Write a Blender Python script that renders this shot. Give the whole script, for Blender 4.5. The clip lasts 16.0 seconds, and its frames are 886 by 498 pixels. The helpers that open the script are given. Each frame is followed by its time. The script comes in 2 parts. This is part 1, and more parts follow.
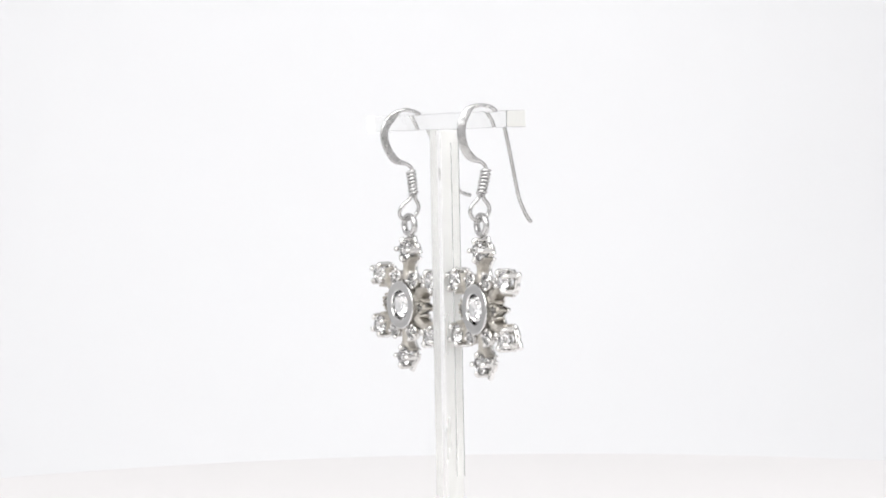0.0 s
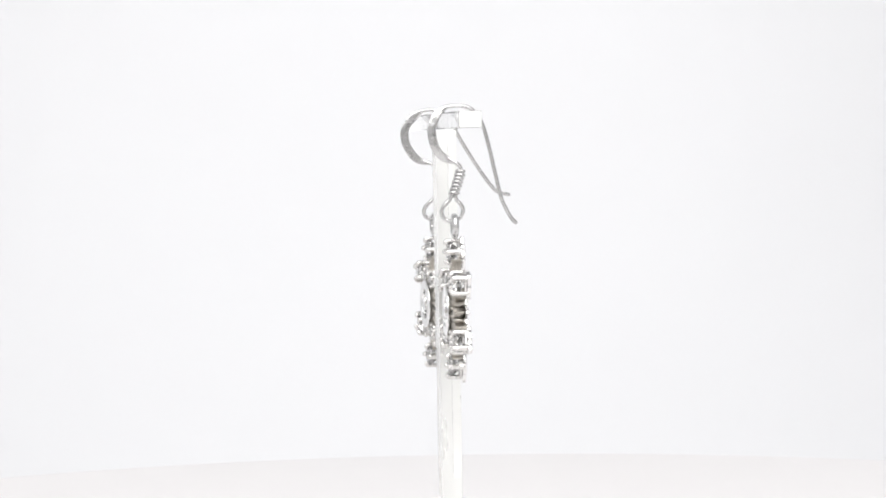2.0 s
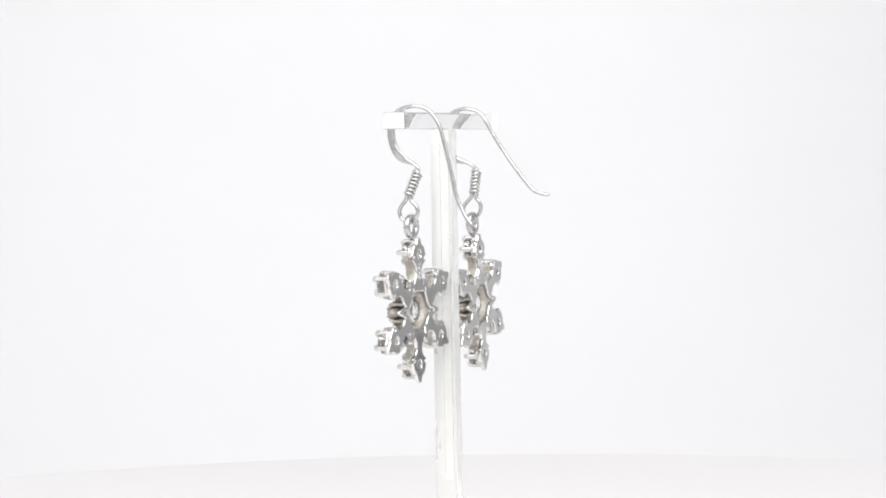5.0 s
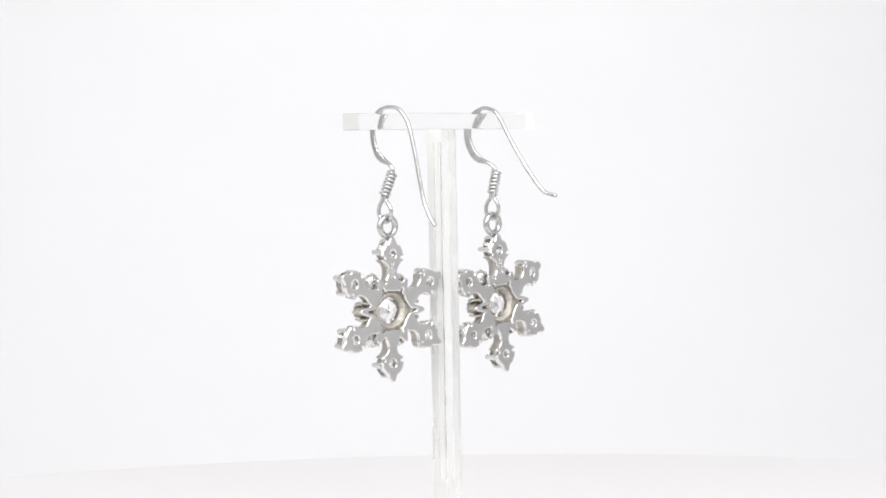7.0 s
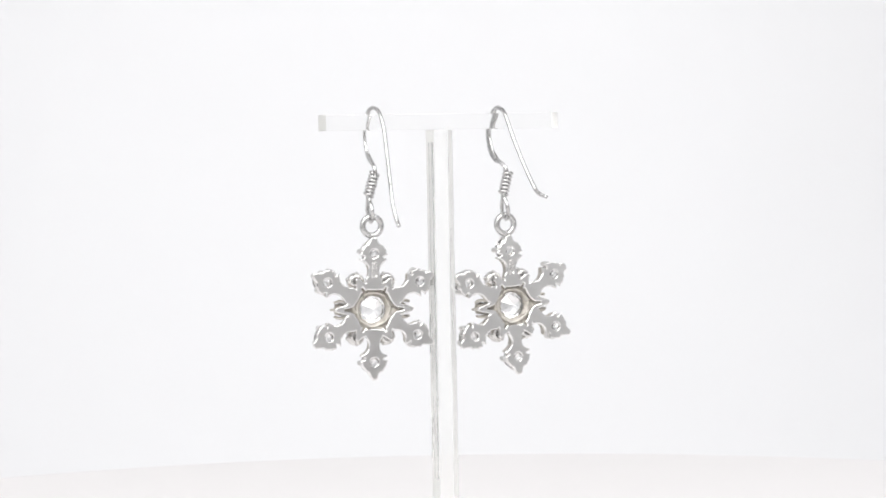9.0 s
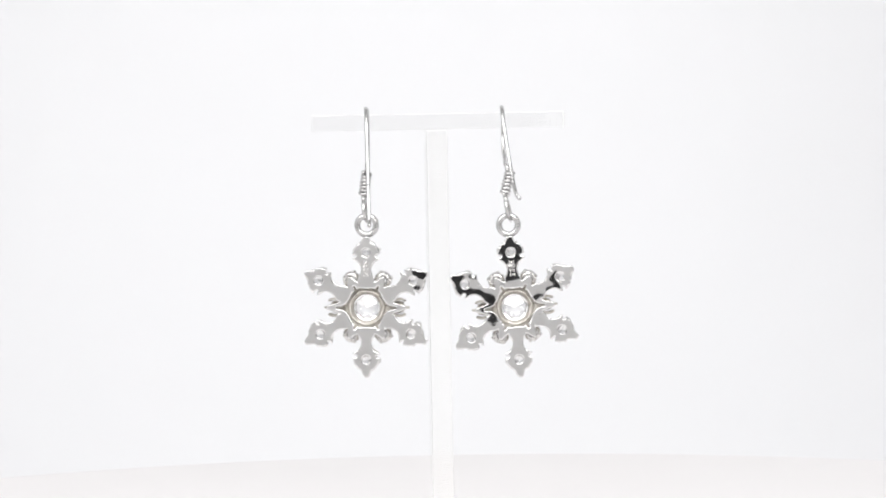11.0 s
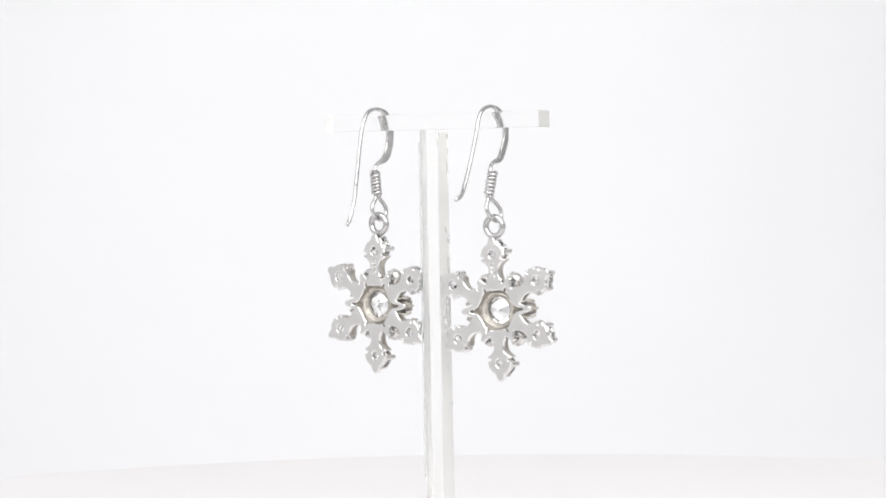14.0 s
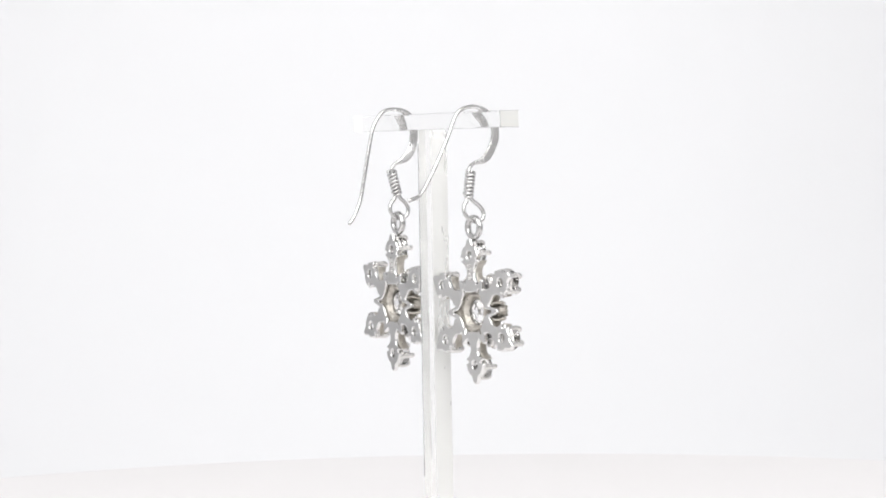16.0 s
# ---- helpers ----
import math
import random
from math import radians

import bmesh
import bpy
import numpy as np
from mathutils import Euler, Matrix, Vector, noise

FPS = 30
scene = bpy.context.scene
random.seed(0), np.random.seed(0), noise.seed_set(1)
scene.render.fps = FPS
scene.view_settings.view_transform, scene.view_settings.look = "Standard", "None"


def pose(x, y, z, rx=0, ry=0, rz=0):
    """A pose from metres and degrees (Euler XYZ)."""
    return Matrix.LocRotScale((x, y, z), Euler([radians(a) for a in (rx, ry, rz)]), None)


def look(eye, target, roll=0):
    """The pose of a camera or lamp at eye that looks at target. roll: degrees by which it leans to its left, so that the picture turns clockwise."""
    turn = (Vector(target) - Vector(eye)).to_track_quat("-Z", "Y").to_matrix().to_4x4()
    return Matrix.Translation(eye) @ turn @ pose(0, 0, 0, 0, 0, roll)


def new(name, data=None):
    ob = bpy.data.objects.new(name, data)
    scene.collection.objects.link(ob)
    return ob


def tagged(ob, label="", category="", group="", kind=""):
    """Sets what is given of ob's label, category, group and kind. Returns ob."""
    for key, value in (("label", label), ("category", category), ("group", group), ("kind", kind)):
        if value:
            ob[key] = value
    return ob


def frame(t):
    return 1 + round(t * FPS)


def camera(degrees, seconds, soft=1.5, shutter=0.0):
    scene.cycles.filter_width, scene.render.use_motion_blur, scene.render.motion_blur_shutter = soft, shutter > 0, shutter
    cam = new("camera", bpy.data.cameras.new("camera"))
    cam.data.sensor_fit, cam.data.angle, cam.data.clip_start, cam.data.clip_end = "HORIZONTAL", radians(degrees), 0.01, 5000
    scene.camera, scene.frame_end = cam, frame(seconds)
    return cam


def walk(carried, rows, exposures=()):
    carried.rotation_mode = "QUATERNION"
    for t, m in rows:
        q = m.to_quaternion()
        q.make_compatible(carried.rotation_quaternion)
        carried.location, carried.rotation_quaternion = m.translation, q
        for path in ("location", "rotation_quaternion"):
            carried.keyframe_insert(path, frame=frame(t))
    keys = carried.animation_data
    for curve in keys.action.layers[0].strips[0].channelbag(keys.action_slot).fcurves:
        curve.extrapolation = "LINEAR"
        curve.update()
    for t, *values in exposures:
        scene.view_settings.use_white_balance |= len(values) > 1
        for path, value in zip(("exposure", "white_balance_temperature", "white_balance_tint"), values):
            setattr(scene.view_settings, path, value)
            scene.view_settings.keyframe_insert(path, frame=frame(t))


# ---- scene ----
# A silver pair of earrings hangs on a clear acrylic T stand that turns on a white turntable in a white light tent.
cam = camera(22.0, 16.0, soft=1.85)
EYE = (0.00045, -0.36316, 0.0805)
VIEW = look(EYE, (0.00045, 0.0, 0.06543), -1.11)
walk(cam, [(0.0, VIEW), (16.0, VIEW)], exposures=[(0.0, 0.0), (16.0, 0.0)])

MM = 0.001

# ---- light ----
world = bpy.data.worlds.new("world")
scene.world = world
world.use_nodes = True
world.node_tree.nodes["Background"].inputs["Color"].default_value = (1.0, 0.93, 0.82, 1)
world.node_tree.nodes["Background"].inputs["Strength"].default_value = 0.12


def area_lamp(name, size_x, size_y, power, m, colour=(1, 1, 1)):
    lamp = bpy.data.lights.new(name, "AREA")
    lamp.shape, lamp.size, lamp.size_y, lamp.energy, lamp.color = "RECTANGLE", size_x, size_y, power, colour
    ob = new(name, lamp)
    ob.matrix_world = m
    return ob


# one long assumed lamp, unseen at the tent's top front, tilted towards the backdrop
area_lamp("assumed_panel_light", 1.0, 0.56, 7.95, look((0.0, -0.42, 0.53), (0.0, 0.41, -0.22)), (0.995, 0.99, 0.99))


# ---- materials ----
def material(name, colour, roughness, metallic=0.0):
    m = bpy.data.materials.new(name)
    m.use_nodes = True
    b = m.node_tree.nodes["Principled BSDF"]
    b.inputs["Base Color"].default_value = (*colour, 1)
    b.inputs["Roughness"].default_value = roughness
    b.inputs["Metallic"].default_value = metallic
    return m, m.node_tree.nodes, m.node_tree.links, b


def add_noise(nodes, links, scale, detail=4.0, stretch=(1, 1, 1)):
    co, mp, nz = nodes.new("ShaderNodeTexCoord"), nodes.new("ShaderNodeMapping"), nodes.new("ShaderNodeTexNoise")
    mp.inputs["Scale"].default_value = stretch
    nz.inputs["Scale"].default_value, nz.inputs["Detail"].default_value = scale, detail
    links.new(co.outputs["Object"], mp.inputs["Vector"])
    links.new(mp.outputs["Vector"], nz.inputs["Vector"])
    return nz


def add_bump(nodes, links, b, nz, strength, distance):
    bp = nodes.new("ShaderNodeBump")
    bp.inputs["Strength"].default_value, bp.inputs["Distance"].default_value = strength, distance
    links.new(nz.outputs["Fac"], bp.inputs["Height"])
    links.new(bp.outputs["Normal"], b.inputs["Normal"])


def add_range(nodes, links, nz, socket, low, high):
    r = nodes.new("ShaderNodeMapRange")
    r.inputs["From Min"].default_value, r.inputs["From Max"].default_value = 0.3, 0.7
    r.inputs["To Min"].default_value, r.inputs["To Max"].default_value = low, high
    links.new(nz.outputs["Fac"], r.inputs["Value"])
    links.new(r.outputs["Result"], socket)


def add_tint(nodes, links, nz, socket, a, c):
    ramp = nodes.new("ShaderNodeValToRGB")
    ramp.color_ramp.elements[0].position, ramp.color_ramp.elements[1].position = 0.3, 0.7
    ramp.color_ramp.elements[0].color, ramp.color_ramp.elements[1].color = (*a, 1), (*c, 1)
    links.new(nz.outputs["Fac"], ramp.inputs["Fac"])
    links.new(ramp.outputs["Color"], socket)


def make_silver():
    m, n, l, b = material("polished_silver", (0.77, 0.765, 0.76), 0.1, 1.0)
    add_range(n, l, add_noise(n, l, 900), b.inputs["Roughness"], 0.01, 0.045)
    add_bump(n, l, b, add_noise(n, l, 120, 2), 0.25, 0.0009)
    add_tint(n, l, add_noise(n, l, 350), b.inputs["Base Color"], (0.72, 0.714, 0.706), (0.79, 0.785, 0.778))
    return m


def make_satin_silver():
    m, n, l, b = material("satin_silver", (0.7, 0.69, 0.68), 0.3, 0.88)
    add_range(n, l, add_noise(n, l, 1100), b.inputs["Roughness"], 0.13, 0.32)
    add_bump(n, l, b, add_noise(n, l, 900, 4), 0.5, 0.0002)
    add_tint(n, l, add_noise(n, l, 450), b.inputs["Base Color"], (0.61, 0.597, 0.577), (0.73, 0.72, 0.705))
    return m


def make_darkened_wire_silver():
    # darker copy of the silver: colour lowered against lamp glare on the wires
    m, n, l, b = material("darkened_wire_silver", (0.62, 0.61, 0.60), 0.2, 0.9)
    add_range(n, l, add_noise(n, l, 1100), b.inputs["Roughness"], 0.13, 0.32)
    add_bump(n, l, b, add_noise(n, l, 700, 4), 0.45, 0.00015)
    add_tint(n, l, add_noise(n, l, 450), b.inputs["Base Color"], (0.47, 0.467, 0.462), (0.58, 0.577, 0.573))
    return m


def make_shaded_cast_silver():
    # rough cast silver, with the recesses' brown shade put into its colour
    m, n, l, b = material("shaded_cast_silver", (0.5, 0.47, 0.42), 0.4, 0.7)
    add_range(n, l, add_noise(n, l, 1500), b.inputs["Roughness"], 0.26, 0.5)
    add_bump(n, l, b, add_noise(n, l, 1700, 4), 0.9, 0.0004)
    add_tint(n, l, add_noise(n, l, 800), b.inputs["Base Color"], (0.43, 0.40, 0.352), (0.58, 0.555, 0.51))
    return m


def make_crystal():
    m, n, l, b = material("cubic_zirconia", (1, 1, 1), 0.0)
    b.inputs["Transmission Weight"].default_value = 1.0
    b.inputs["IOR"].default_value = 2.1
    return m


def make_acrylic():
    m, n, l, b = material("clear_acrylic", (1.0, 1.0, 0.997), 0.015)
    b.inputs["Transmission Weight"].default_value = 1.0
    b.inputs["IOR"].default_value = 1.49
    add_bump(n, l, b, add_noise(n, l, 500, 3, (1, 1, 0.06)), 0.12, 0.0001)
    add_range(n, l, add_noise(n, l, 260, 5, (1, 1, 0.15)), b.inputs["Roughness"], 0.0, 0.05)
    return m


def make_hazy_acrylic():
    m, n, l, b = material("hazy_acrylic", (0.95, 0.95, 0.942), 0.2)
    b.inputs["Transmission Weight"].default_value = 0.94
    b.inputs["IOR"].default_value = 1.49
    add_bump(n, l, b, add_noise(n, l, 900, 3, (1, 1, 0.04)), 0.25, 0.0001)
    add_range(n, l, add_noise(n, l, 420, 5, (1, 1, 0.12)), b.inputs["Roughness"], 0.05, 0.18)
    return m


def make_sawn():
    m, n, l, b = material("sawn_acrylic_edge", (0.71, 0.71, 0.688), 0.5)
    b.inputs["Transmission Weight"].default_value = 0.25
    b.inputs["IOR"].default_value = 1.49
    add_bump(n, l, b, add_noise(n, l, 2500, 4, (1, 1, 0.3)), 0.4, 0.0001)
    return m


def make_frosted():
    m, n, l, b = material("frosted_acrylic_edge", (0.755, 0.755, 0.738), 0.35)
    b.inputs["Transmission Weight"].default_value = 0.66
    b.inputs["IOR"].default_value = 1.49
    add_bump(n, l, b, add_noise(n, l, 1600, 4, (1, 1, 0.15)), 0.3, 0.0001)
    add_range(n, l, add_noise(n, l, 380, 5, (1, 1, 0.2)), b.inputs["Roughness"], 0.2, 0.45)
    return m


def make_white(name, a, c, roughness, scale):
    m, n, l, b = material(name, a, roughness)
    add_tint(n, l, add_noise(n, l, scale, 6), b.inputs["Base Color"], a, c)
    add_bump(n, l, b, add_noise(n, l, 900, 5), 0.05, 0.0005)
    return m


SILVER = make_silver()
SATIN = make_satin_silver()
WIRE = make_darkened_wire_silver()
SHADED_CAST = make_shaded_cast_silver()
CRYSTAL = make_crystal()
ACRYLIC = make_acrylic()
HAZY = make_hazy_acrylic()
SAWN = make_sawn()
FROSTED = make_frosted()
BACKDROP = make_white("white_backdrop_paper", (0.785, 0.788, 0.80), (0.80, 0.803, 0.815), 0.8, 6)
FABRIC = make_white("grey_tent_fabric", (0.50, 0.50, 0.505), (0.54, 0.54, 0.545), 0.9, 9)
FLOOR = make_white("pale_table_top", (0.60, 0.585, 0.57), (0.65, 0.635, 0.62), 0.6, 8)
# unseen wall added behind the sheet, brown for a dim warm reflection
BEIGE = make_white("beige_unseen_wall", (0.34, 0.30, 0.25), (0.38, 0.335, 0.28), 0.8, 6)
# one tent fabric, lighter west and darker east to set each side's reflected light
WEST = make_white("lightened_side_fabric", (0.68, 0.68, 0.685), (0.73, 0.73, 0.735), 0.9, 9)
EAST = make_white("darkened_side_fabric", (0.53, 0.53, 0.535), (0.58, 0.58, 0.585), 0.9, 9)
CURTAIN = make_white("grey_front_curtain", (0.71, 0.71, 0.715), (0.77, 0.77, 0.775), 0.95, 7)
DISC = make_white("matt_white_turntable", (0.785, 0.769, 0.767), (0.80, 0.784, 0.782), 0.6, 14)
BLACK, _n, _l, _b = material("black_camera_body", (0.015, 0.015, 0.017), 0.5)
add_bump(_n, _l, _b, add_noise(_n, _l, 1500, 3), 0.3, 0.0003)


# ---- building helpers (lengths in metres unless a name says mm) ----
def finish(name, bm, mat, smooth=True):
    bmesh.ops.recalc_face_normals(bm, faces=bm.faces[:])
    me = bpy.data.meshes.new(name)
    bm.to_mesh(me)
    bm.free()
    me.materials.append(mat)
    if smooth:
        me.polygons.foreach_set("use_smooth", [True] * len(me.polygons))
    return me


def part(name, data, parent, m=None, label=""):
    ob = new(name, data)
    ob.parent = parent
    ob.matrix_parent_inverse = Matrix()
    ob.matrix_basis = m if m is not None else Matrix()
    return tagged(ob, label)


def box(bm, lo, hi, bevel=0.0, segments=2):
    r = bmesh.ops.create_cube(bm, size=1.0)
    c = [(a + b) / 2 for a, b in zip(lo, hi)]
    s = [b - a for a, b in zip(lo, hi)]
    for v in r["verts"]:
        v.co = Vector([c[i] + v.co[i] * s[i] for i in range(3)])
    if bevel:
        edges = list({e for v in r["verts"] for e in v.link_edges})
        bmesh.ops.bevel(bm, geom=edges, offset=bevel, segments=segments, affect="EDGES", profile=0.5)


def catmull(points, steps):
    """A smooth open line through the points."""
    pts = [Vector(p) for p in points]
    pts = [pts[0] * 2 - pts[1]] + pts + [pts[-1] * 2 - pts[-2]]
    out = []
    for i in range(1, len(pts) - 2):
        a, b, c, d = pts[i - 1:i + 3]
        for k in range(steps):
            t = k / steps
            out.append(0.5 * (2 * b + (c - a) * t + (2 * a - 5 * b + 4 * c - d) * t * t + (3 * b - a - 3 * c + d) * t ** 3))
    out.append(pts[-2])
    return out


def bent(v, e):
    return math.copysign(abs(v) ** e, v)


def sweep(bm, path, widths, side=None, ring=12, closed=False, caps=True):
    """A tube along path; widths: one (in the bend, across it) pair of half widths a point. side: the fixed direction across the bend."""
    n = len(path)
    loops, across = [], None
    for i, p in enumerate(path):
        if closed:
            d = path[(i + 1) % n] - path[i - 1]
        else:
            d = path[min(i + 1, n - 1)] - path[max(i - 1, 0)]
        d.normalize()
        if side is not None:
            across = Vector(side)
        elif across is None:
            across = d.orthogonal()
        across = (across - d * across.dot(d)).normalized()
        nor = d.cross(across)
        a, b, *sq = widths[i] if isinstance(widths, list) else widths
        e = sq[0] if sq else 1.0
        loops.append([bm.verts.new(p + nor * (a * bent(math.cos(k * math.tau / ring), e)) + across * (b * bent(math.sin(k * math.tau / ring), e))) for k in range(ring)])
    for i in range(n if closed else n - 1):
        r, s = loops[i], loops[(i + 1) % n]
        for k in range(ring):
            bm.faces.new((r[k], r[(k + 1) % ring], s[(k + 1) % ring], s[k]))
    if caps and not closed:
        for r, q, sgn in ((loops[0], path[0], path[0] - path[1]), (loops[-1], path[-1], path[-1] - path[-2])):
            tip = bm.verts.new(q + sgn.normalized() * (min(widths[:2]) if isinstance(widths, tuple) else min(widths[0][:2])) * 0.6)
            for k in range(ring):
                bm.faces.new((r[k], r[(k + 1) % ring], tip))


def lathe(bm, profile, steps=48, m=None):
    """Turns (radius, y) pairs about the local Y axis into a closed ring or, from radius 0 to radius 0, a solid."""
    m = m or Matrix()
    closed = profile[0][0] > 0
    loops = []
    for r, y in profile:
        if r == 0:
            loops.append([bm.verts.new(m @ Vector((0, y, 0)))])
        else:
            loops.append([bm.verts.new(m @ Vector((r * math.cos(k * math.tau / steps), y, r * math.sin(k * math.tau / steps)))) for k in range(steps)])
    pairs = list(zip(loops, loops[1:]))
    if closed:
        pairs.append((loops[-1], loops[0]))
    for a, b in pairs:
        for k in range(steps):
            q = (k + 1) % steps
            if len(a) == 1:
                bm.faces.new((a[0], b[k], b[q]))
            elif len(b) == 1:
                bm.faces.new((a[k], a[q], b[0]))
            else:
                bm.faces.new((a[k], a[q], b[q], b[k]))


def ball(bm, centre, radius, u=10, v=7):
    bmesh.ops.create_uvsphere(bm, u_segments=u, v_segments=v, radius=radius, matrix=Matrix.Translation(centre))


# ---- the tent ----
def build_tent():
    # a white sheet that hangs down the back and sweeps onto the table
    bm = bmesh.new()
    line = []
    for k in range(33):
        a = k / 32 * math.pi / 2
        line.append((0.21 + 0.29 * math.sin(a), 0.2335 - 0.29 * math.cos(a)))
    line += [(0.50, 0.5), (0.50, 0.88)]
    front = [[bm.verts.new((sx * 0.50, y, z)) for y, z in line] for sx in (-1, 1)]
    rear = [[bm.verts.new((sx * 0.50, y + 0.001, z - 0.001)) for y, z in line] for sx in (-1, 1)]
    for k in range(len(line) - 1):
        bm.faces.new((front[0][k], front[1][k], front[1][k + 1], front[0][k + 1]))
        bm.faces.new((rear[0][k], rear[0][k + 1], rear[1][k + 1], rear[1][k]))
        bm.faces.new((front[0][k], front[0][k + 1], rear[0][k + 1], rear[0][k]))
        bm.faces.new((front[1][k], rear[1][k], rear[1][k + 1], front[1][k + 1]))
    tagged(new("backdrop", finish("backdrop", bm, BACKDROP, True)), "white paper sheet hanging behind the turntable", "backdrop", kind="structure")
    bm = bmesh.new()
    box(bm, (-0.52, -0.62, -0.075), (0.52, 0.54, -0.06))
    tagged(new("floor", finish("floor", bm, FLOOR, False)), "pale beige table top under the turntable", "floor", kind="structure")
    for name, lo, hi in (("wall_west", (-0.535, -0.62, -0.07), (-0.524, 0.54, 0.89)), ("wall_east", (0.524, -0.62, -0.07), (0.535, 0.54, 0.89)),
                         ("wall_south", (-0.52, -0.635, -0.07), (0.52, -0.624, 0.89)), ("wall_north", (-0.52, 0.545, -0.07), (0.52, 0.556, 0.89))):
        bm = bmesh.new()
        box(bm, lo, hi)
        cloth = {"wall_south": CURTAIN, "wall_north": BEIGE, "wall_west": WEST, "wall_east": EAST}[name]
        tagged(new(name, finish(name, bm, cloth, False)), "plain unseen wall closing the tent, toned for its reflection in the silver", "wall", kind="structure")
    bm = bmesh.new()
    box(bm, (-0.535, -0.635, 0.892), (0.535, 0.54, 0.902))
    tagged(new("ceiling", finish("ceiling", bm, FABRIC, False)), "plain white fabric roof of the light tent", "ceiling", kind="structure")


def build_turntable():
    base = tagged(new("turntable"), "round matt white turntable on the white sweep", "turntable")
    base.matrix_world = pose(0, 0, -0.06)
    bm = bmesh.new()
    lathe(bm, [(0, 0.0385), (0.246, 0.0385), (0.25, 0.042), (0.25, 0.055), (0.2485, 0.0585), (0.245, 0.06), (0, 0.06)], 128)
    for v in bm.verts:
        v.co = Vector((v.co.x, v.co.z, v.co.y))
    disc = part("disc", finish("turntable_disc", bm, DISC, False), base, None, "matt white turning disc")
    bm = bmesh.new()
    lathe(bm, [(0, 0.0), (0.20, 0.0), (0.204, 0.004), (0.198, 0.032), (0.194, 0.038), (0, 0.038)], 96)
    for v in bm.verts:
        v.co = Vector((v.co.x, v.co.z, v.co.y))
    part("motor_base", finish("motor_base", bm, DISC, False), base)
    return disc


def build_photo_camera():
    base = tagged(new("photo_camera"), "black photo camera seen only as a reflection in the silver", "camera")
    base.matrix_world = pose(-0.010, -0.41, 0.039)
    bm = bmesh.new()
    box(bm, (-0.062, -0.03, 0.0), (0.06, 0.03, 0.088), 0.008, 3)
    part("body", finish("camera_case", bm, BLACK), base)
    bm = bmesh.new()
    box(bm, (-0.025, -0.03, 0.089), (0.03, 0.02, 0.108), 0.006, 3)
    part("viewfinder_hump", finish("viewfinder_hump", bm, BLACK), base)
    bm = bmesh.new()
    box(bm, (-0.008, -0.012, -0.099), (0.008, 0.012, -0.001), 0.004, 2)
    part("foot", finish("camera_foot", bm, BLACK), base)


# ---- the stand ----
def build_stand():
    base = tagged(new("earring_stand"), "clear acrylic T-shaped earring stand on the turntable", "display stand")
    bm = bmesh.new()
    box(bm, (-0.020, -0.00275, 0.08445), (0.020, 0.00080, 0.0870), 0.00014, 2)
    bar = finish("crossbar", bm, ACRYLIC, False)
    bar.materials.append(SAWN)
    for poly in bar.polygons:
        poly.material_index = 1 if abs(poly.normal.x) > 0.9 else 0
    part("crossbar", bar, base, None, "clear acrylic crossbar with polished edges")
    bm = bmesh.new()
    box(bm, (-0.00187, -0.00257, 0.00305), (0.00143, 0.00073, 0.08440), 0.00016, 2)
    post = finish("post", bm, HAZY, False)
    post.materials.append(FROSTED)
    for poly in post.polygons:
        poly.material_index = 1 if abs(poly.normal.x) > 0.9 else 0
    part("post", post, base, None, "square clear acrylic post with frosted sides")
    bm = bmesh.new()
    box(bm, (-0.00218, -0.00250, 0.0290), (-0.00190, -0.00105, 0.0824), 0.00006, 2)
    part("strip", finish("strip", bm, ACRYLIC, False), base, None, "thin clear strip on the side of the post")
    bm = bmesh.new()
    box(bm, (-0.0225, -0.019, 0.0), (0.0220, 0.017, 0.0030), 0.0003, 2)
    part("base_plate", finish("base_plate", bm, ACRYLIC, False), base)
    for ob in base.children:
        ob.visible_shadow = False
    return base


# ---- the earrings ----
def gem_mesh(name, r, belly=(0.36, -0.60), tip=-0.9):
    """A round brilliant cut, its table towards +Y, its girdle at y = 0."""
    bm = bmesh.new()
    pts = []
    for k in range(8):
        a, b = (k + 0.5) * math.tau / 8, k * math.tau / 8
        pts.append((0.56 * math.cos(a), 0.34, 0.56 * math.sin(a)))
        pts.append((0.80 * math.cos(b), 0.215, 0.80 * math.sin(b)))
        pts.append((belly[0] * math.cos(a), belly[1], belly[0] * math.sin(a)))
    for k in range(16):
        a = k * math.tau / 16
        pts += [(math.cos(a), 0.03, math.sin(a)), (math.cos(a), -0.03, math.sin(a))]
    pts.append((0, tip, 0))
    vs = [bm.verts.new(Vector(p) * r) for p in pts]
    bmesh.ops.convex_hull(bm, input=vs)
    bmesh.ops.delete(bm, geom=[v for v in bm.verts if not v.link_faces], context="VERTS")
    return finish(name, bm, CRYSTAL, False)


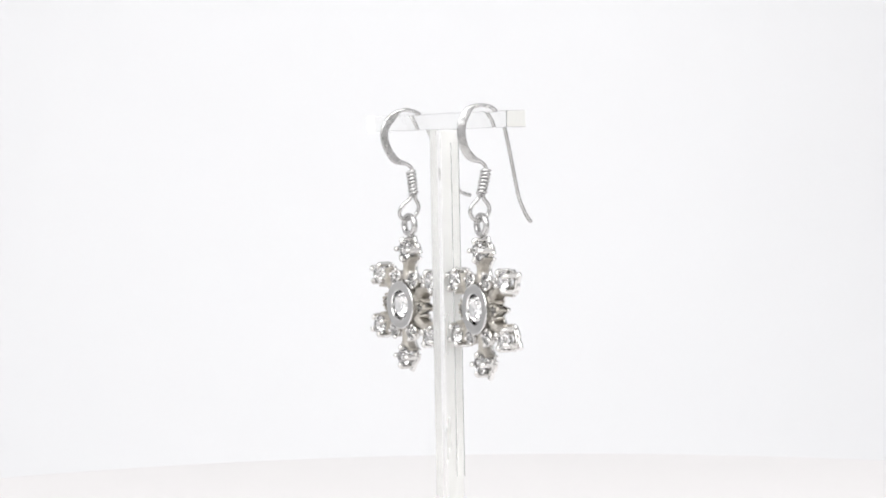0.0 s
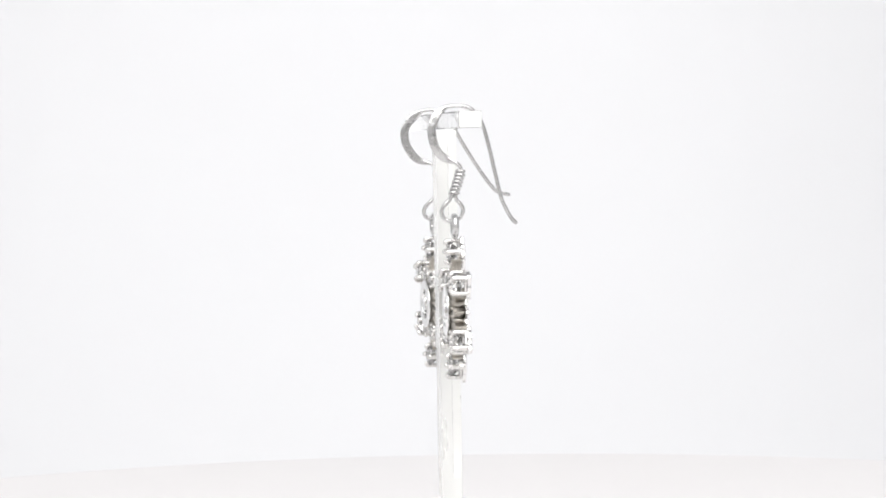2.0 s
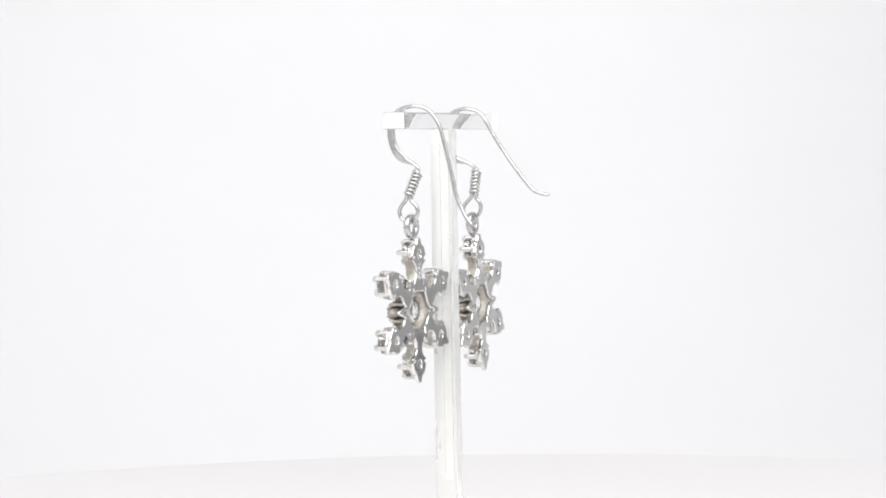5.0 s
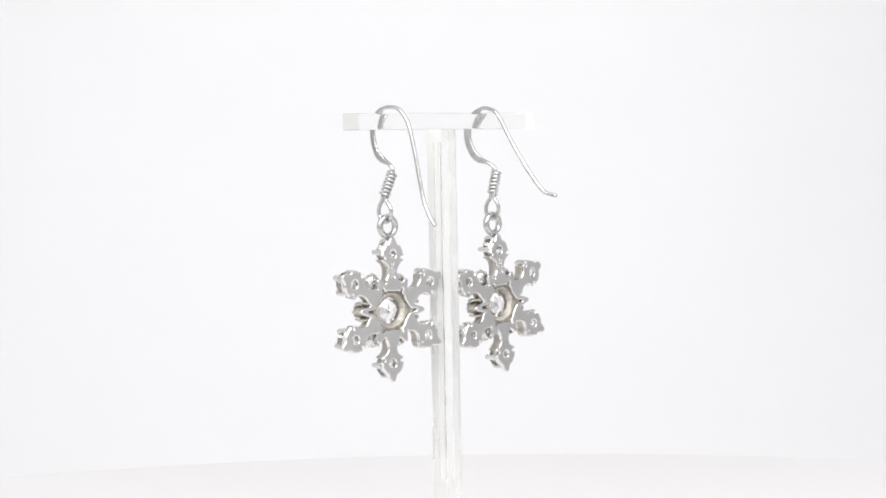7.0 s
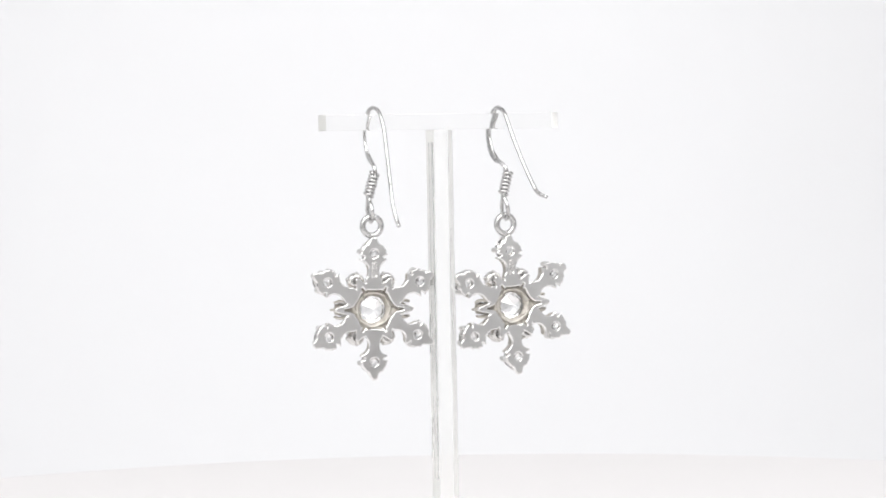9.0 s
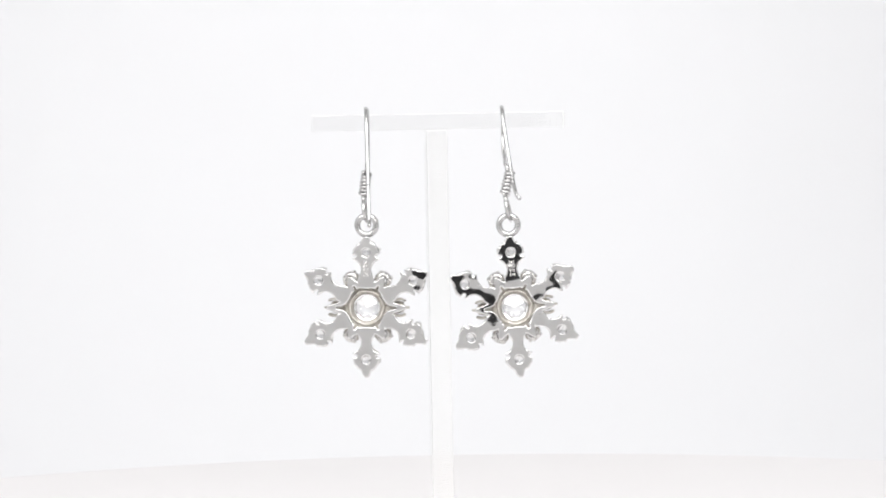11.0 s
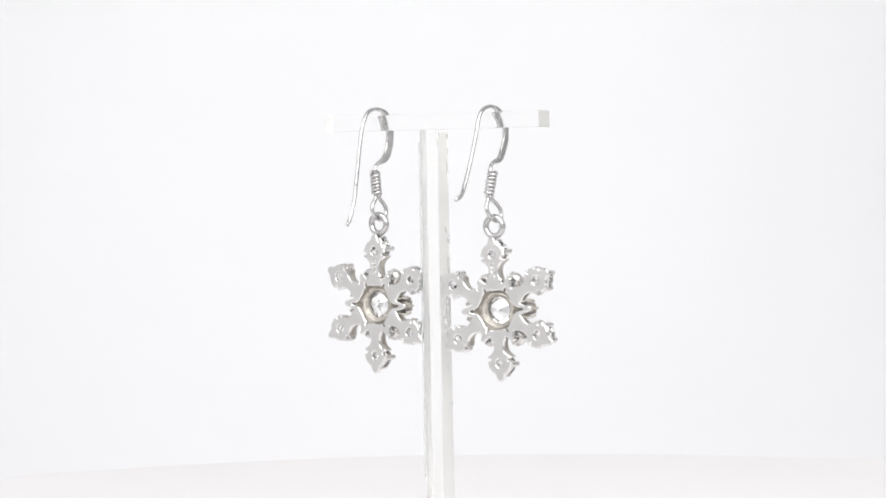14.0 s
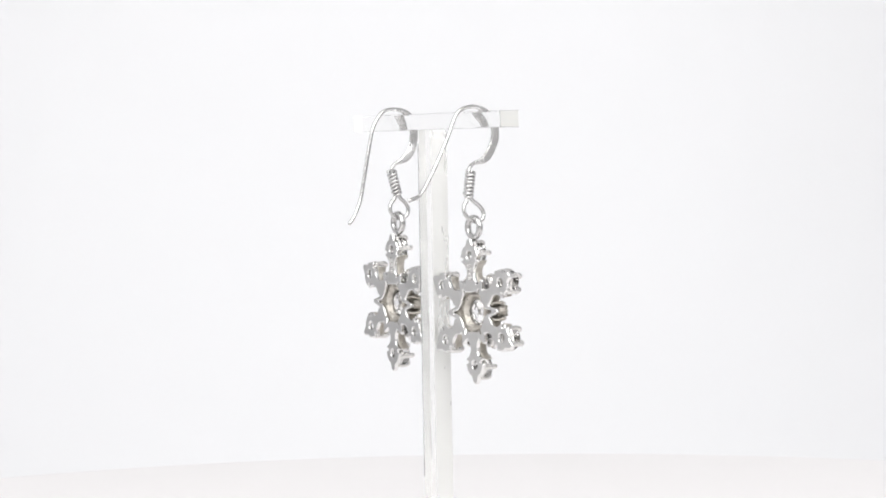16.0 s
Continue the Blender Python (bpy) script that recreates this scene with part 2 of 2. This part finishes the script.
def setting_mesh(name, r, depth, prong):
    """Four full-depth prongs round a stone of radius r, from the plate at y = 0 to their tips at y = depth, tied by one thin wire at their feet."""
    bm = bmesh.new()
    for k in range(4):
        a = k * math.tau / 4
        c, s = math.cos(a), math.sin(a)
        out = 1.0 if k % 2 else 0.94
        line = catmull([(q * out * r * c, y * depth, q * out * r * s) for q, y in ((1.06, -0.12), (1.10, 0.2), (1.10, 0.55), (1.09, 0.82), (1.0, 0.95), (0.86, 0.985))], 3)
        n = len(line) - 1
        widths = [(prong * (0.80 + 0.25 * (i / n)), prong * (1.15 - 0.2 * (i / n)), 0.8) for i in range(n + 1)]
        sweep(bm, line, widths, side=(-s, 0, c), ring=10)
        ball(bm, line[-1], prong * 1.0, 8, 6)
    ring = []
    for k in range(24):
        a = k * math.tau / 24
        q = r * (1.0 + 0.10 * math.cos(4 * a))
        ring.append(Vector((q * math.cos(a), 0.12 * depth, q * math.sin(a))))
    sweep(bm, ring, (prong * 0.5, prong * 0.6), ring=7, closed=True)
    lathe(bm, [(0.52 * r, -0.02 * depth), (0.74 * r, 0.16 * depth), (0.66 * r, 0.18 * depth), (0.46 * r, 0.02 * depth)], 20)
    return finish(name, bm, SATIN)


ARM = ((4.62, 1.42), (5.0, 1.12), (5.5, 0.92), (6.1, 0.88), (6.7, 1.05), (7.15, 1.42), (7.45, 1.95), (7.68, 2.2), (7.86, 1.95), (7.98, 1.58), (8.14, 1.56),
       (8.27, 1.9), (8.44, 2.28), (8.68, 2.1), (9.0, 1.98), (9.35, 1.9), (9.6, 1.62), (9.95, 1.5), (10.12, 1.02), (10.45, 0.76), (10.85, 0.62), (11.15, 0.45), (11.3, 0.2))
THICK = 0.66
REACH = (8.64, 8.78, 8.73, 8.47, 8.26, 8.22)  # from the middle to the hole of each arm


def plate_mesh():
    """The flat six-armed plate: back at y = 0, front at y = 1, all in metres."""
    cu = bpy.data.curves.new("plate_outline", "CURVE")
    cu.dimensions, cu.fill_mode = "2D", "BOTH"
    cu.extrude, cu.bevel_depth, cu.bevel_resolution = (THICK / 2 - 0.2) * MM, 0.2 * MM, 3
    cu.offset = -0.2 * MM

    def loop(points):
        sp = cu.splines.new("POLY")
        sp.points.add(len(points) - 1)
        for q, (x, y) in zip(sp.points, points):
            q.co = (x * MM, y * MM, 0, 1)
        sp.use_cyclic_u = True

    rough = random.Random(5)
    outline = []
    for arm in range(6):
        a = math.pi / 6 + arm * math.pi / 3
        c, s = math.cos(a), math.sin(a)
        k = REACH[arm] / 8.6
        far = [(u * k if u < 8.6 else REACH[arm] + (u - 8.6) * (1.07 if arm > 2 else 0.97), w) for u, w in ARM]
        sides = [(u, -w) for u, w in far] + [(u, w) for u, w in reversed(far)]
        outline += [(u * c - w * s + 0.05 * rough.uniform(-1, 1), u * s + w * c + 0.05 * rough.uniform(-1, 1)) for u, w in sides]
        # the small lobe between two arms
        b = a + math.pi / 6
        long = 0.65 if arm % 3 == 2 else 0.0
        outline += [(r * math.cos(b + d), r * math.sin(b + d)) for r, d in ((4.45, -0.21), (4.9 + long * 0.6, -0.12), (5.5 + long, -0.06), (5.72 + long, 0.0), (5.5 + long, 0.06), (4.9 + long * 0.6, 0.12), (4.45, 0.21))]
    smooth = catmull([(x, y, 0) for x, y in outline + outline[:1]], 2)[:-1]
    loop([(p.x, p.y) for p in smooth])
    # the six-sided opening, a narrow slit at each corner
    opening = []
    for k in range(6):
        a = k * math.pi / 3
        slit = 4.8 if k % 3 == 0 else 3.95
        for r, d in ((3.30, -0.17), (0.8 * slit, -0.07), (slit, -0.03), (slit, 0.03), (0.8 * slit, 0.07), (3.30, 0.17), (3.0, math.pi / 6)):
            opening.append((r * math.cos(a + d), r * math.sin(a + d)))
    loop(opening)
    for arm in range(6):
        a = math.pi / 6 + arm * math.pi / 3
        q = REACH[arm]
        loop([(q * math.cos(a) + 0.66 * math.cos(k * math.tau / 16), q * math.sin(a) + 0.66 * math.sin(k * math.tau / 16)) for k in range(16)])
    ob = bpy.data.objects.new("plate_outline", cu)
    scene.collection.objects.link(ob)
    bpy.context.view_layer.update()
    me = bpy.data.meshes.new_from_object(ob.evaluated_get(bpy.context.evaluated_depsgraph_get()))
    bpy.data.objects.remove(ob)
    bpy.data.curves.remove(cu)
    # lie in X and Z, front towards +Y
    me.transform(Matrix(((1, 0, 0, 0), (0, 0, 1, THICK / 2 * MM), (0, 1, 0, 0), (0, 0, 0, 1))))
    bm = bmesh.new()
    bm.from_mesh(me)
    bpy.data.meshes.remove(me)
    bmesh.ops.remove_doubles(bm, verts=bm.verts[:], dist=0.004 * MM)
    out = finish("snowflake_plate", bm, SILVER)
    for poly in out.polygons:
        poly.use_smooth = 0.05 < abs(poly.normal.y) < 0.98
    return out


def collar_mesh():
    """The textured funnel from the six-sided opening at the back to the round seat of the middle stone."""
    bm = bmesh.new()
    n = 72
    rings = []
    grain = random.Random(11)
    for y, mix, r in ((0.20, 0.0, 0.0), (0.75, 0.04, 0.0), (0.80, 0.25, 0.0), (0.84, 0.4, 0.0), (0.88, 0.55, 0.0), (0.90, 0.66, 0.0), (0.88, 1.0, 2.98), (0.60, 1.0, 2.86), (0.47, 1.0, 2.74), (0.47, 1.0, 2.60), (0.62, 1.0, 2.46), (0.95, 1.0, 2.25), (1.15, 1.0, 2.1), (1.35, 1.0, 2.1), (2.2, 1.0, 2.45), (2.3, 1.0, 3.1), (1.1, 1.0, 3.3), (0.6, 1.0, 3.5)):
        ring = []
        for k in range(n):
            a = k * math.tau / n
            q = (a + math.pi / 6) % (math.pi / 3) - math.pi / 6
            hexa = 3.35 / math.cos(math.pi / 6 - abs(q)) + 0.35 * max(0.0, 1 - abs(q) / 0.16)
            rad = hexa * (1 - mix) + (r or 2.5) * mix
            lift = 0.26 * grain.uniform(-1, 1) if 0.78 < y < 0.94 and mix < 1 else 0.0
            if r > 2.4 and y < 0.9:
                rad += 0.05 * math.sin(7 * a + y) + 0.04 * math.sin(17 * a) + 0.03 * grain.uniform(-1, 1)
            ring.append(bm.verts.new(Vector((rad * math.cos(a), y + lift, rad * math.sin(a))) * MM))
        rings.append(ring)
    for r, s in zip(rings, rings[1:]):
        for k in range(n):
            bm.faces.new((r[k], r[(k + 1) % n], s[(k + 1) % n], s[k]))
    return finish("collar", bm, SHADED_CAST)


def bezel_mesh():
    bm = bmesh.new()
    lathe(bm, [(r * MM, y * MM) for r, y in ((2.40, 2.05), (2.42, 2.90), (2.46, 3.07), (2.54, 3.12), (3.78, 3.12), (3.88, 3.07), (3.94, 2.95), (3.86, 2.80), (3.1, 2.30))], 72)
    out = finish("bezel", bm, SILVER)
    for poly in out.polygons:
        poly.use_smooth = poly.normal.y < 0.98
    return out


def lobe_mesh(reach, size):
    """The fluted cup of a small stone between two arms."""
    bm = bmesh.new()
    q = MM * size
    for dz in (-0.62, 0.0, 0.62):
        long = reach if dz == 0 else reach * 0.6
        line = catmull([(-1.0 * q, 1.35 * MM, dz * 0.7 * q), (-0.2 * q, 1.6 * MM, dz * q), (0.75 * long * MM, 1.4 * MM, dz * 1.1 * q), (1.15 * long * MM, 0.95 * MM, dz * 0.95 * q)], 4)
        sweep(bm, line, (0.22 * MM, 0.18 * MM), ring=8)
    lathe(bm, [(0.50 * q, 0.6 * MM), (0.88 * q, 1.55 * MM), (0.90 * q, 2.05 * MM), (0.76 * q, 2.05 * MM), (0.4 * q, 0.95 * MM)], 24)
    for k in range(4):
        a = (k + 0.5) * math.tau / 4
        ball(bm, (0.78 * q * math.cos(a), 2.15 * MM, 0.78 * q * math.sin(a)), 0.23 * q, 8, 6)
    return finish("small_setting", bm, SATIN)


def leaf_mesh():
    """Three upright leaf blades that stand on a side lobe, with a small cup in front of them."""
    bm = bmesh.new()
    for side in (-1.0, 0.0, 1.0):
        if side:
            rail = ((-1.3, 1.1, 0.7), (-0.5, 1.12, 1.15), (0.2, 1.2, 1.34), (0.7, 1.35, 1.24), (1.02, 1.5, 1.08))
        else:
            rail = ((-1.2, 1.15, 0.0), (0.0, 1.2, 0.0), (1.0, 1.25, 0.0), (1.35, 1.35, 0.0), (1.62, 1.5, 0.0))
        line = catmull([Vector((x, y, z * (side or 1.0))) * MM for x, y, z in rail], 4)
        n = len(line) - 1
        widths = [((0.98 - 0.5 * (k / n) ** 3) * MM, (0.24 - 0.07 * (k / n)) * MM, 0.55) for k in range(n + 1)]
        sweep(bm, line, widths, side=(0, 0, 1), ring=16)
    q = 1.1 * MM
    lathe(bm, [(0.50 * q, 0.6 * MM), (0.88 * q, 1.55 * MM), (0.90 * q, 2.05 * MM), (0.76 * q, 2.05 * MM), (0.4 * q, 0.95 * MM)], 24)
    for k in range(4):
        a = (k + 0.5) * math.tau / 4
        ball(bm, (0.78 * q * math.cos(a), 2.15 * MM, 0.78 * q * math.sin(a)), 0.23 * q, 8, 6)
    return finish("small_setting", bm, SHADED_CAST)


def neck_mesh():
    """The deep flared neck of an arm along local +X: upright walls on the plate, two facets in front, dished towards the stone."""
    bm = bmesh.new()
    rails = catmull([(4.0, 1.2, 0.0), (4.7, 0.98, 0.05), (5.4, 0.76, 0.1), (6.1, 0.74, 0.2), (6.7, 0.94, 0.35), (7.15, 1.32, 0.6), (7.5, 1.9, 0.95), (7.74, 2.14, 1.15)], 3)
    loops = []
    for u, w, dip in rails:
        edge = 2.05 + 0.18 * dip
        section = ((-w, THICK - 0.05), (-0.95 * w, 1.3), (-0.9 * w, edge - 0.12), (-0.8 * w, edge), (0.0, 2.5 - dip), (0.8 * w, edge), (0.9 * w, edge - 0.12), (0.95 * w, 1.3), (w, THICK - 0.05))
        loops.append([bm.verts.new(Vector((u, y, z)) * MM) for z, y in section])
    for r, s in zip(loops, loops[1:]):
        for k in range(len(r)):
            q = (k + 1) % len(r)
            bm.faces.new((r[k], r[q], s[q], s[k]))
    for loop in (loops[0], loops[-1]):
        bm.faces.new(loop)
    out = finish("neck", bm, SHADED_CAST)
    bm = bmesh.new()
    bm.from_mesh(out)
    hard = [e for e in bm.edges if len(e.link_faces) == 2 and e.calc_face_angle() > 0.6]
    bmesh.ops.bevel(bm, geom=hard, offset=0.05 * MM, segments=1, affect="EDGES", profile=0.5)
    bm.to_mesh(out)
    bm.free()
    return out


def ring_mesh(name, radius, tube, mat):
    bm = bmesh.new()
    path = [Vector((radius * math.cos(k * math.tau / 40), 0, radius * math.sin(k * math.tau / 40))) for k in range(40)]
    sweep(bm, path, (tube, tube * 1.1), side=(0, 1, 0), ring=14, closed=True)
    return finish(name, bm, mat)


def hallmark_mesh():
    """Small stamped marks on the back of the upper arm, too worn to read."""
    bm = bmesh.new()
    wear = random.Random(3)
    for k in range(4):
        z = 5.25 + k * 0.66
        for dx in (-0.3, 0.0, 0.3):
            r = bmesh.ops.create_cube(bm, size=1.0)
            h = 0.5 if dx else 0.42 * wear.uniform(0.5, 1)
            m = Matrix.Translation(Vector((dx, 0.0, z)) * MM) @ Matrix.Rotation(wear.uniform(-0.5, 0.5), 4, "Z") @ Matrix.Rotation(wear.uniform(-0.4, 0.4), 4, "X")
            for v in r["verts"]:
                v.co = m @ (Vector((v.co.x * 0.2, v.co.y * 0.20, v.co.z * h)) * MM)
            bmesh.ops.bevel(bm, geom=list({e for v in r["verts"] for e in v.link_edges}), offset=0.05 * MM, segments=2, affect="EDGES", profile=0.5)
    return finish("hallmark", bm, SATIN)


SHARED = {}


def build_snowflake(parent, m, ring):
    if not SHARED:
        SHARED.update(plate=plate_mesh(), collar=collar_mesh(), bezel=bezel_mesh(), lobe=lobe_mesh(0.9, 1.58), spike=leaf_mesh(), neck=neck_mesh(), mark=hallmark_mesh(),
                      big=gem_mesh("middle_stone", 2.46 * MM, (0.78, -0.46), -0.80), mid=gem_mesh("arm_stone", 1.66 * MM, (0.50, -0.62), -0.98), small=gem_mesh("small_stone", 1.18 * MM), tiny=gem_mesh("small_stone", 0.80 * MM),
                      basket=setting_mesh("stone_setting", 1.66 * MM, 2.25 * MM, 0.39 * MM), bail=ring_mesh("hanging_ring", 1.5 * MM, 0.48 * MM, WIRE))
    plate = part("snowflake_plate", SHARED["plate"], parent, m, "polished silver six-armed snowflake with pierced arms")
    part("collar", SHARED["collar"], plate, None, "textured cast collar behind the middle stone")
    part("bezel", SHARED["bezel"], plate, None, "broad polished silver bezel ring")
    part("middle_stone", SHARED["big"], plate, pose(0, 2.42 * MM, 0), "round brilliant-cut clear stone")
    part("hallmark", SHARED["mark"], plate)
    for k in range(6):
        turn = pose(0, 0, 0, 0, -30 - 60 * k, 0)
        out = (REACH[k] + 0.3) * MM
        part("stone_setting", SHARED["basket"], plate, turn @ pose(out, 0.6 * MM, 0), "four-pronged silver setting")
        part("arm_stone", SHARED["mid"], plate, turn @ pose(out, 2.2 * MM, 0), "round clear stone")
        part("neck", SHARED["neck"], plate, turn @ pose((REACH[k] - 8.6) * MM, 0, 0))
        turn = pose(0, 0, 0, 0, -60 * k, 0)
        pointed = k % 3 == 0
        part("small_setting", SHARED["spike" if pointed else "lobe"], plate, turn @ pose(5.0 * MM, 0.35 * MM, 0))
        part("small_stone", SHARED["tiny" if pointed else "small"], plate, turn @ pose(5.0 * MM, 2.33 * MM, 0), "small round clear stone")
    part("hanging_ring", SHARED["bail"], plate, pose(ring[0] * MM, ring[1] * MM, 13.1 * MM))
    return plate


def ear_wire_mesh(points, x_of, flat, twist, loop_top, loop_mid):
    """The bent wire: (y, z) points in mm from the free tip over the bar to the coil. flat: the stretch of points that is hammered broad, twist: its turn in degrees."""
    bm = bmesh.new()
    line = catmull([(x_of(y, z), y, z) for y, z in points], 6)
    widths = []
    for i in range(len(line)):
        t = i / 6
        k = max(0.0, min(1.0, (t - flat[0]) / 1.6, (flat[1] - t) / 1.6))
        k = k * k * (3 - 2 * k)
        widths.append(((0.31 + 0.37 * k) * MM, (0.31 - 0.07 * k) * MM, 1.0 - 0.55 * k))
    sweep(bm, [p * MM for p in line], widths, side=(math.cos(radians(twist)), math.sin(radians(twist)), 0), ring=20)
    # the eye below the coil
    top, mid = Vector(loop_top), Vector(loop_mid)
    drop = top - mid
    eye = [(0.28, 2.4), (0.5, 1.55), (1.25, 0.75), (1.64, -0.2), (1.25, -1.25), (0.0, -1.85), (-1.25, -1.25), (-1.64, -0.2), (-1.25, 0.75), (-0.5, 1.55), (-0.28, 2.4)]
    path = catmull([mid + Vector((0.15 * w + drop.x * z / drop.z, w + drop.y * z / drop.z, z)) for w, z in eye], 5)
    sweep(bm, [p * MM for p in path], (0.32 * MM, 0.32 * MM), side=(1, 0, 0), ring=12)
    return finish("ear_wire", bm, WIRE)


def coil_mesh(top, bottom, turns):
    bm = bmesh.new()
    a, b = Vector(top), Vector(bottom)
    axis = (b - a).normalized()
    u = axis.orthogonal().normalized()
    v = axis.cross(u)
    steps = int(turns * 16)
    path = []
    for k in range(steps + 1):
        ang, f = k * math.tau / 16, k / steps
        r = 0.62 + 0.03 * math.sin(ang * 0.37)
        path.append((a.lerp(b, f) + (u * math.cos(ang) + v * math.sin(ang)) * r) * MM)
    sweep(bm, path, (0.255 * MM, 0.255 * MM), ring=10)
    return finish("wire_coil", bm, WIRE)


def build_earring(base_mm, label, wire, x_of, flat, twist, coil_top, coil_low, eye_mid, flake, ring):
    base = Vector(base_mm) * MM
    back = Matrix.Translation(-base)
    thing = tagged(new("earring"), label, "earring", "pair of earrings")
    part("ear_wire", ear_wire_mesh(wire, x_of, flat, twist, coil_low, eye_mid), thing, back, "silver hook wire hammered flat at the bend")
    part("wire_coil", coil_mesh(coil_top, coil_low, 6.8), thing, back)
    build_snowflake(thing, back @ flake, ring)
    return thing, base


WIRE_A = ((-9.9, 69.6), (-9.1, 70.5), (-8.3, 71.9), (-7.5, 73.8), (-6.6, 77.7), (-5.75, 81.5), (-4.9, 84.7), (-3.95, 86.4), (-2.7, 87.6), (-0.7, 88.0), (1.1, 87.7),
          (2.3, 86.7), (3.0, 85.4), (3.25, 84.2), (3.05, 82.5), (2.3, 80.8), (1.0, 79.75), (-0.5, 79.1), (-1.2, 78.0), (-0.45, 75.6))
WIRE_B = ((-14.3, 73.6), (-12.05, 74.3), (-10.15, 76.4), (-7.7, 79.9), (-5.55, 83.4), (-4.1, 86.1), (-2.85, 87.35), (-0.8, 87.85), (0.7, 87.55),
          (1.95, 86.6), (2.95, 85.5), (3.45, 84.2), (3.3, 82.5), (2.35, 80.7), (1.0, 79.55), (-1.0, 78.95), (-2.1, 77.9), (-2.0, 75.6))


def lean_a(y, z):
    return -11.4 + 0.034 * (-0.9 - y) + 0.25 * max(0.0, min(1.0, y))


def lean_b(y, z):
    if y < -4.0:
        return 10.15 + 0.18 * (-4.0 - y)
    return 10.15 + 0.3 * max(0.0, min(1.0, y)) + 0.75 * max(0.0, min(1.0, (80.0 - z) / 2.0))


build_tent()
build_photo_camera()
turntable = build_turntable()
stand = build_stand()
earring_a, base_a = build_earring((-12.0, 0.5, 45.2), "silver snowflake earring with clear stones hanging from the stand", WIRE_A, lean_a, (9.5, 17.0), -20,
                                  (-11.45, -1.2, 77.9), (-12.05, 0.2, 74.2), (-11.8, 0.35, 71.95), pose(-0.01199, -0.00128, 0.05635, 0.33, 0.97, -5.65), (0.0, 1.39))
earring_b, base_b = build_earring((11.0, -1.0, 45.2), "silver snowflake earring with a wider-splayed hook on the stand", WIRE_B, lean_b, (7.5, 15.0), 0,
                                  (11.3, -2.1, 77.8), (10.35, -1.94, 73.95), (10.85, -1.4, 71.75), pose(0.01166, -0.00265, 0.05602, -0.3, -3.58, 0.11), (0.05, 1.24))

# the turn of the table, degrees at seconds
TURN = ((0.0, 123.9), (4.0, 79.1), (9.0, 23.45), (12.5, -15.5), (16.0, -54.1))


def turn_at(t):
    for (a, p), (b, q) in zip(TURN, TURN[1:]):
        if t <= b:
            return p + (q - p) * (t - a) / (b - a)
    return TURN[-1][1]


def motions():
    times = [k * 0.5 for k in range(33)]
    for thing, base in ((turntable, Vector()), (stand, Vector()), (earring_a, base_a), (earring_b, base_b)):
        walk(thing, [(t, pose(0, 0, 0, 0, 0, turn_at(t)) @ Matrix.Translation(base)) for t in times])


motions()
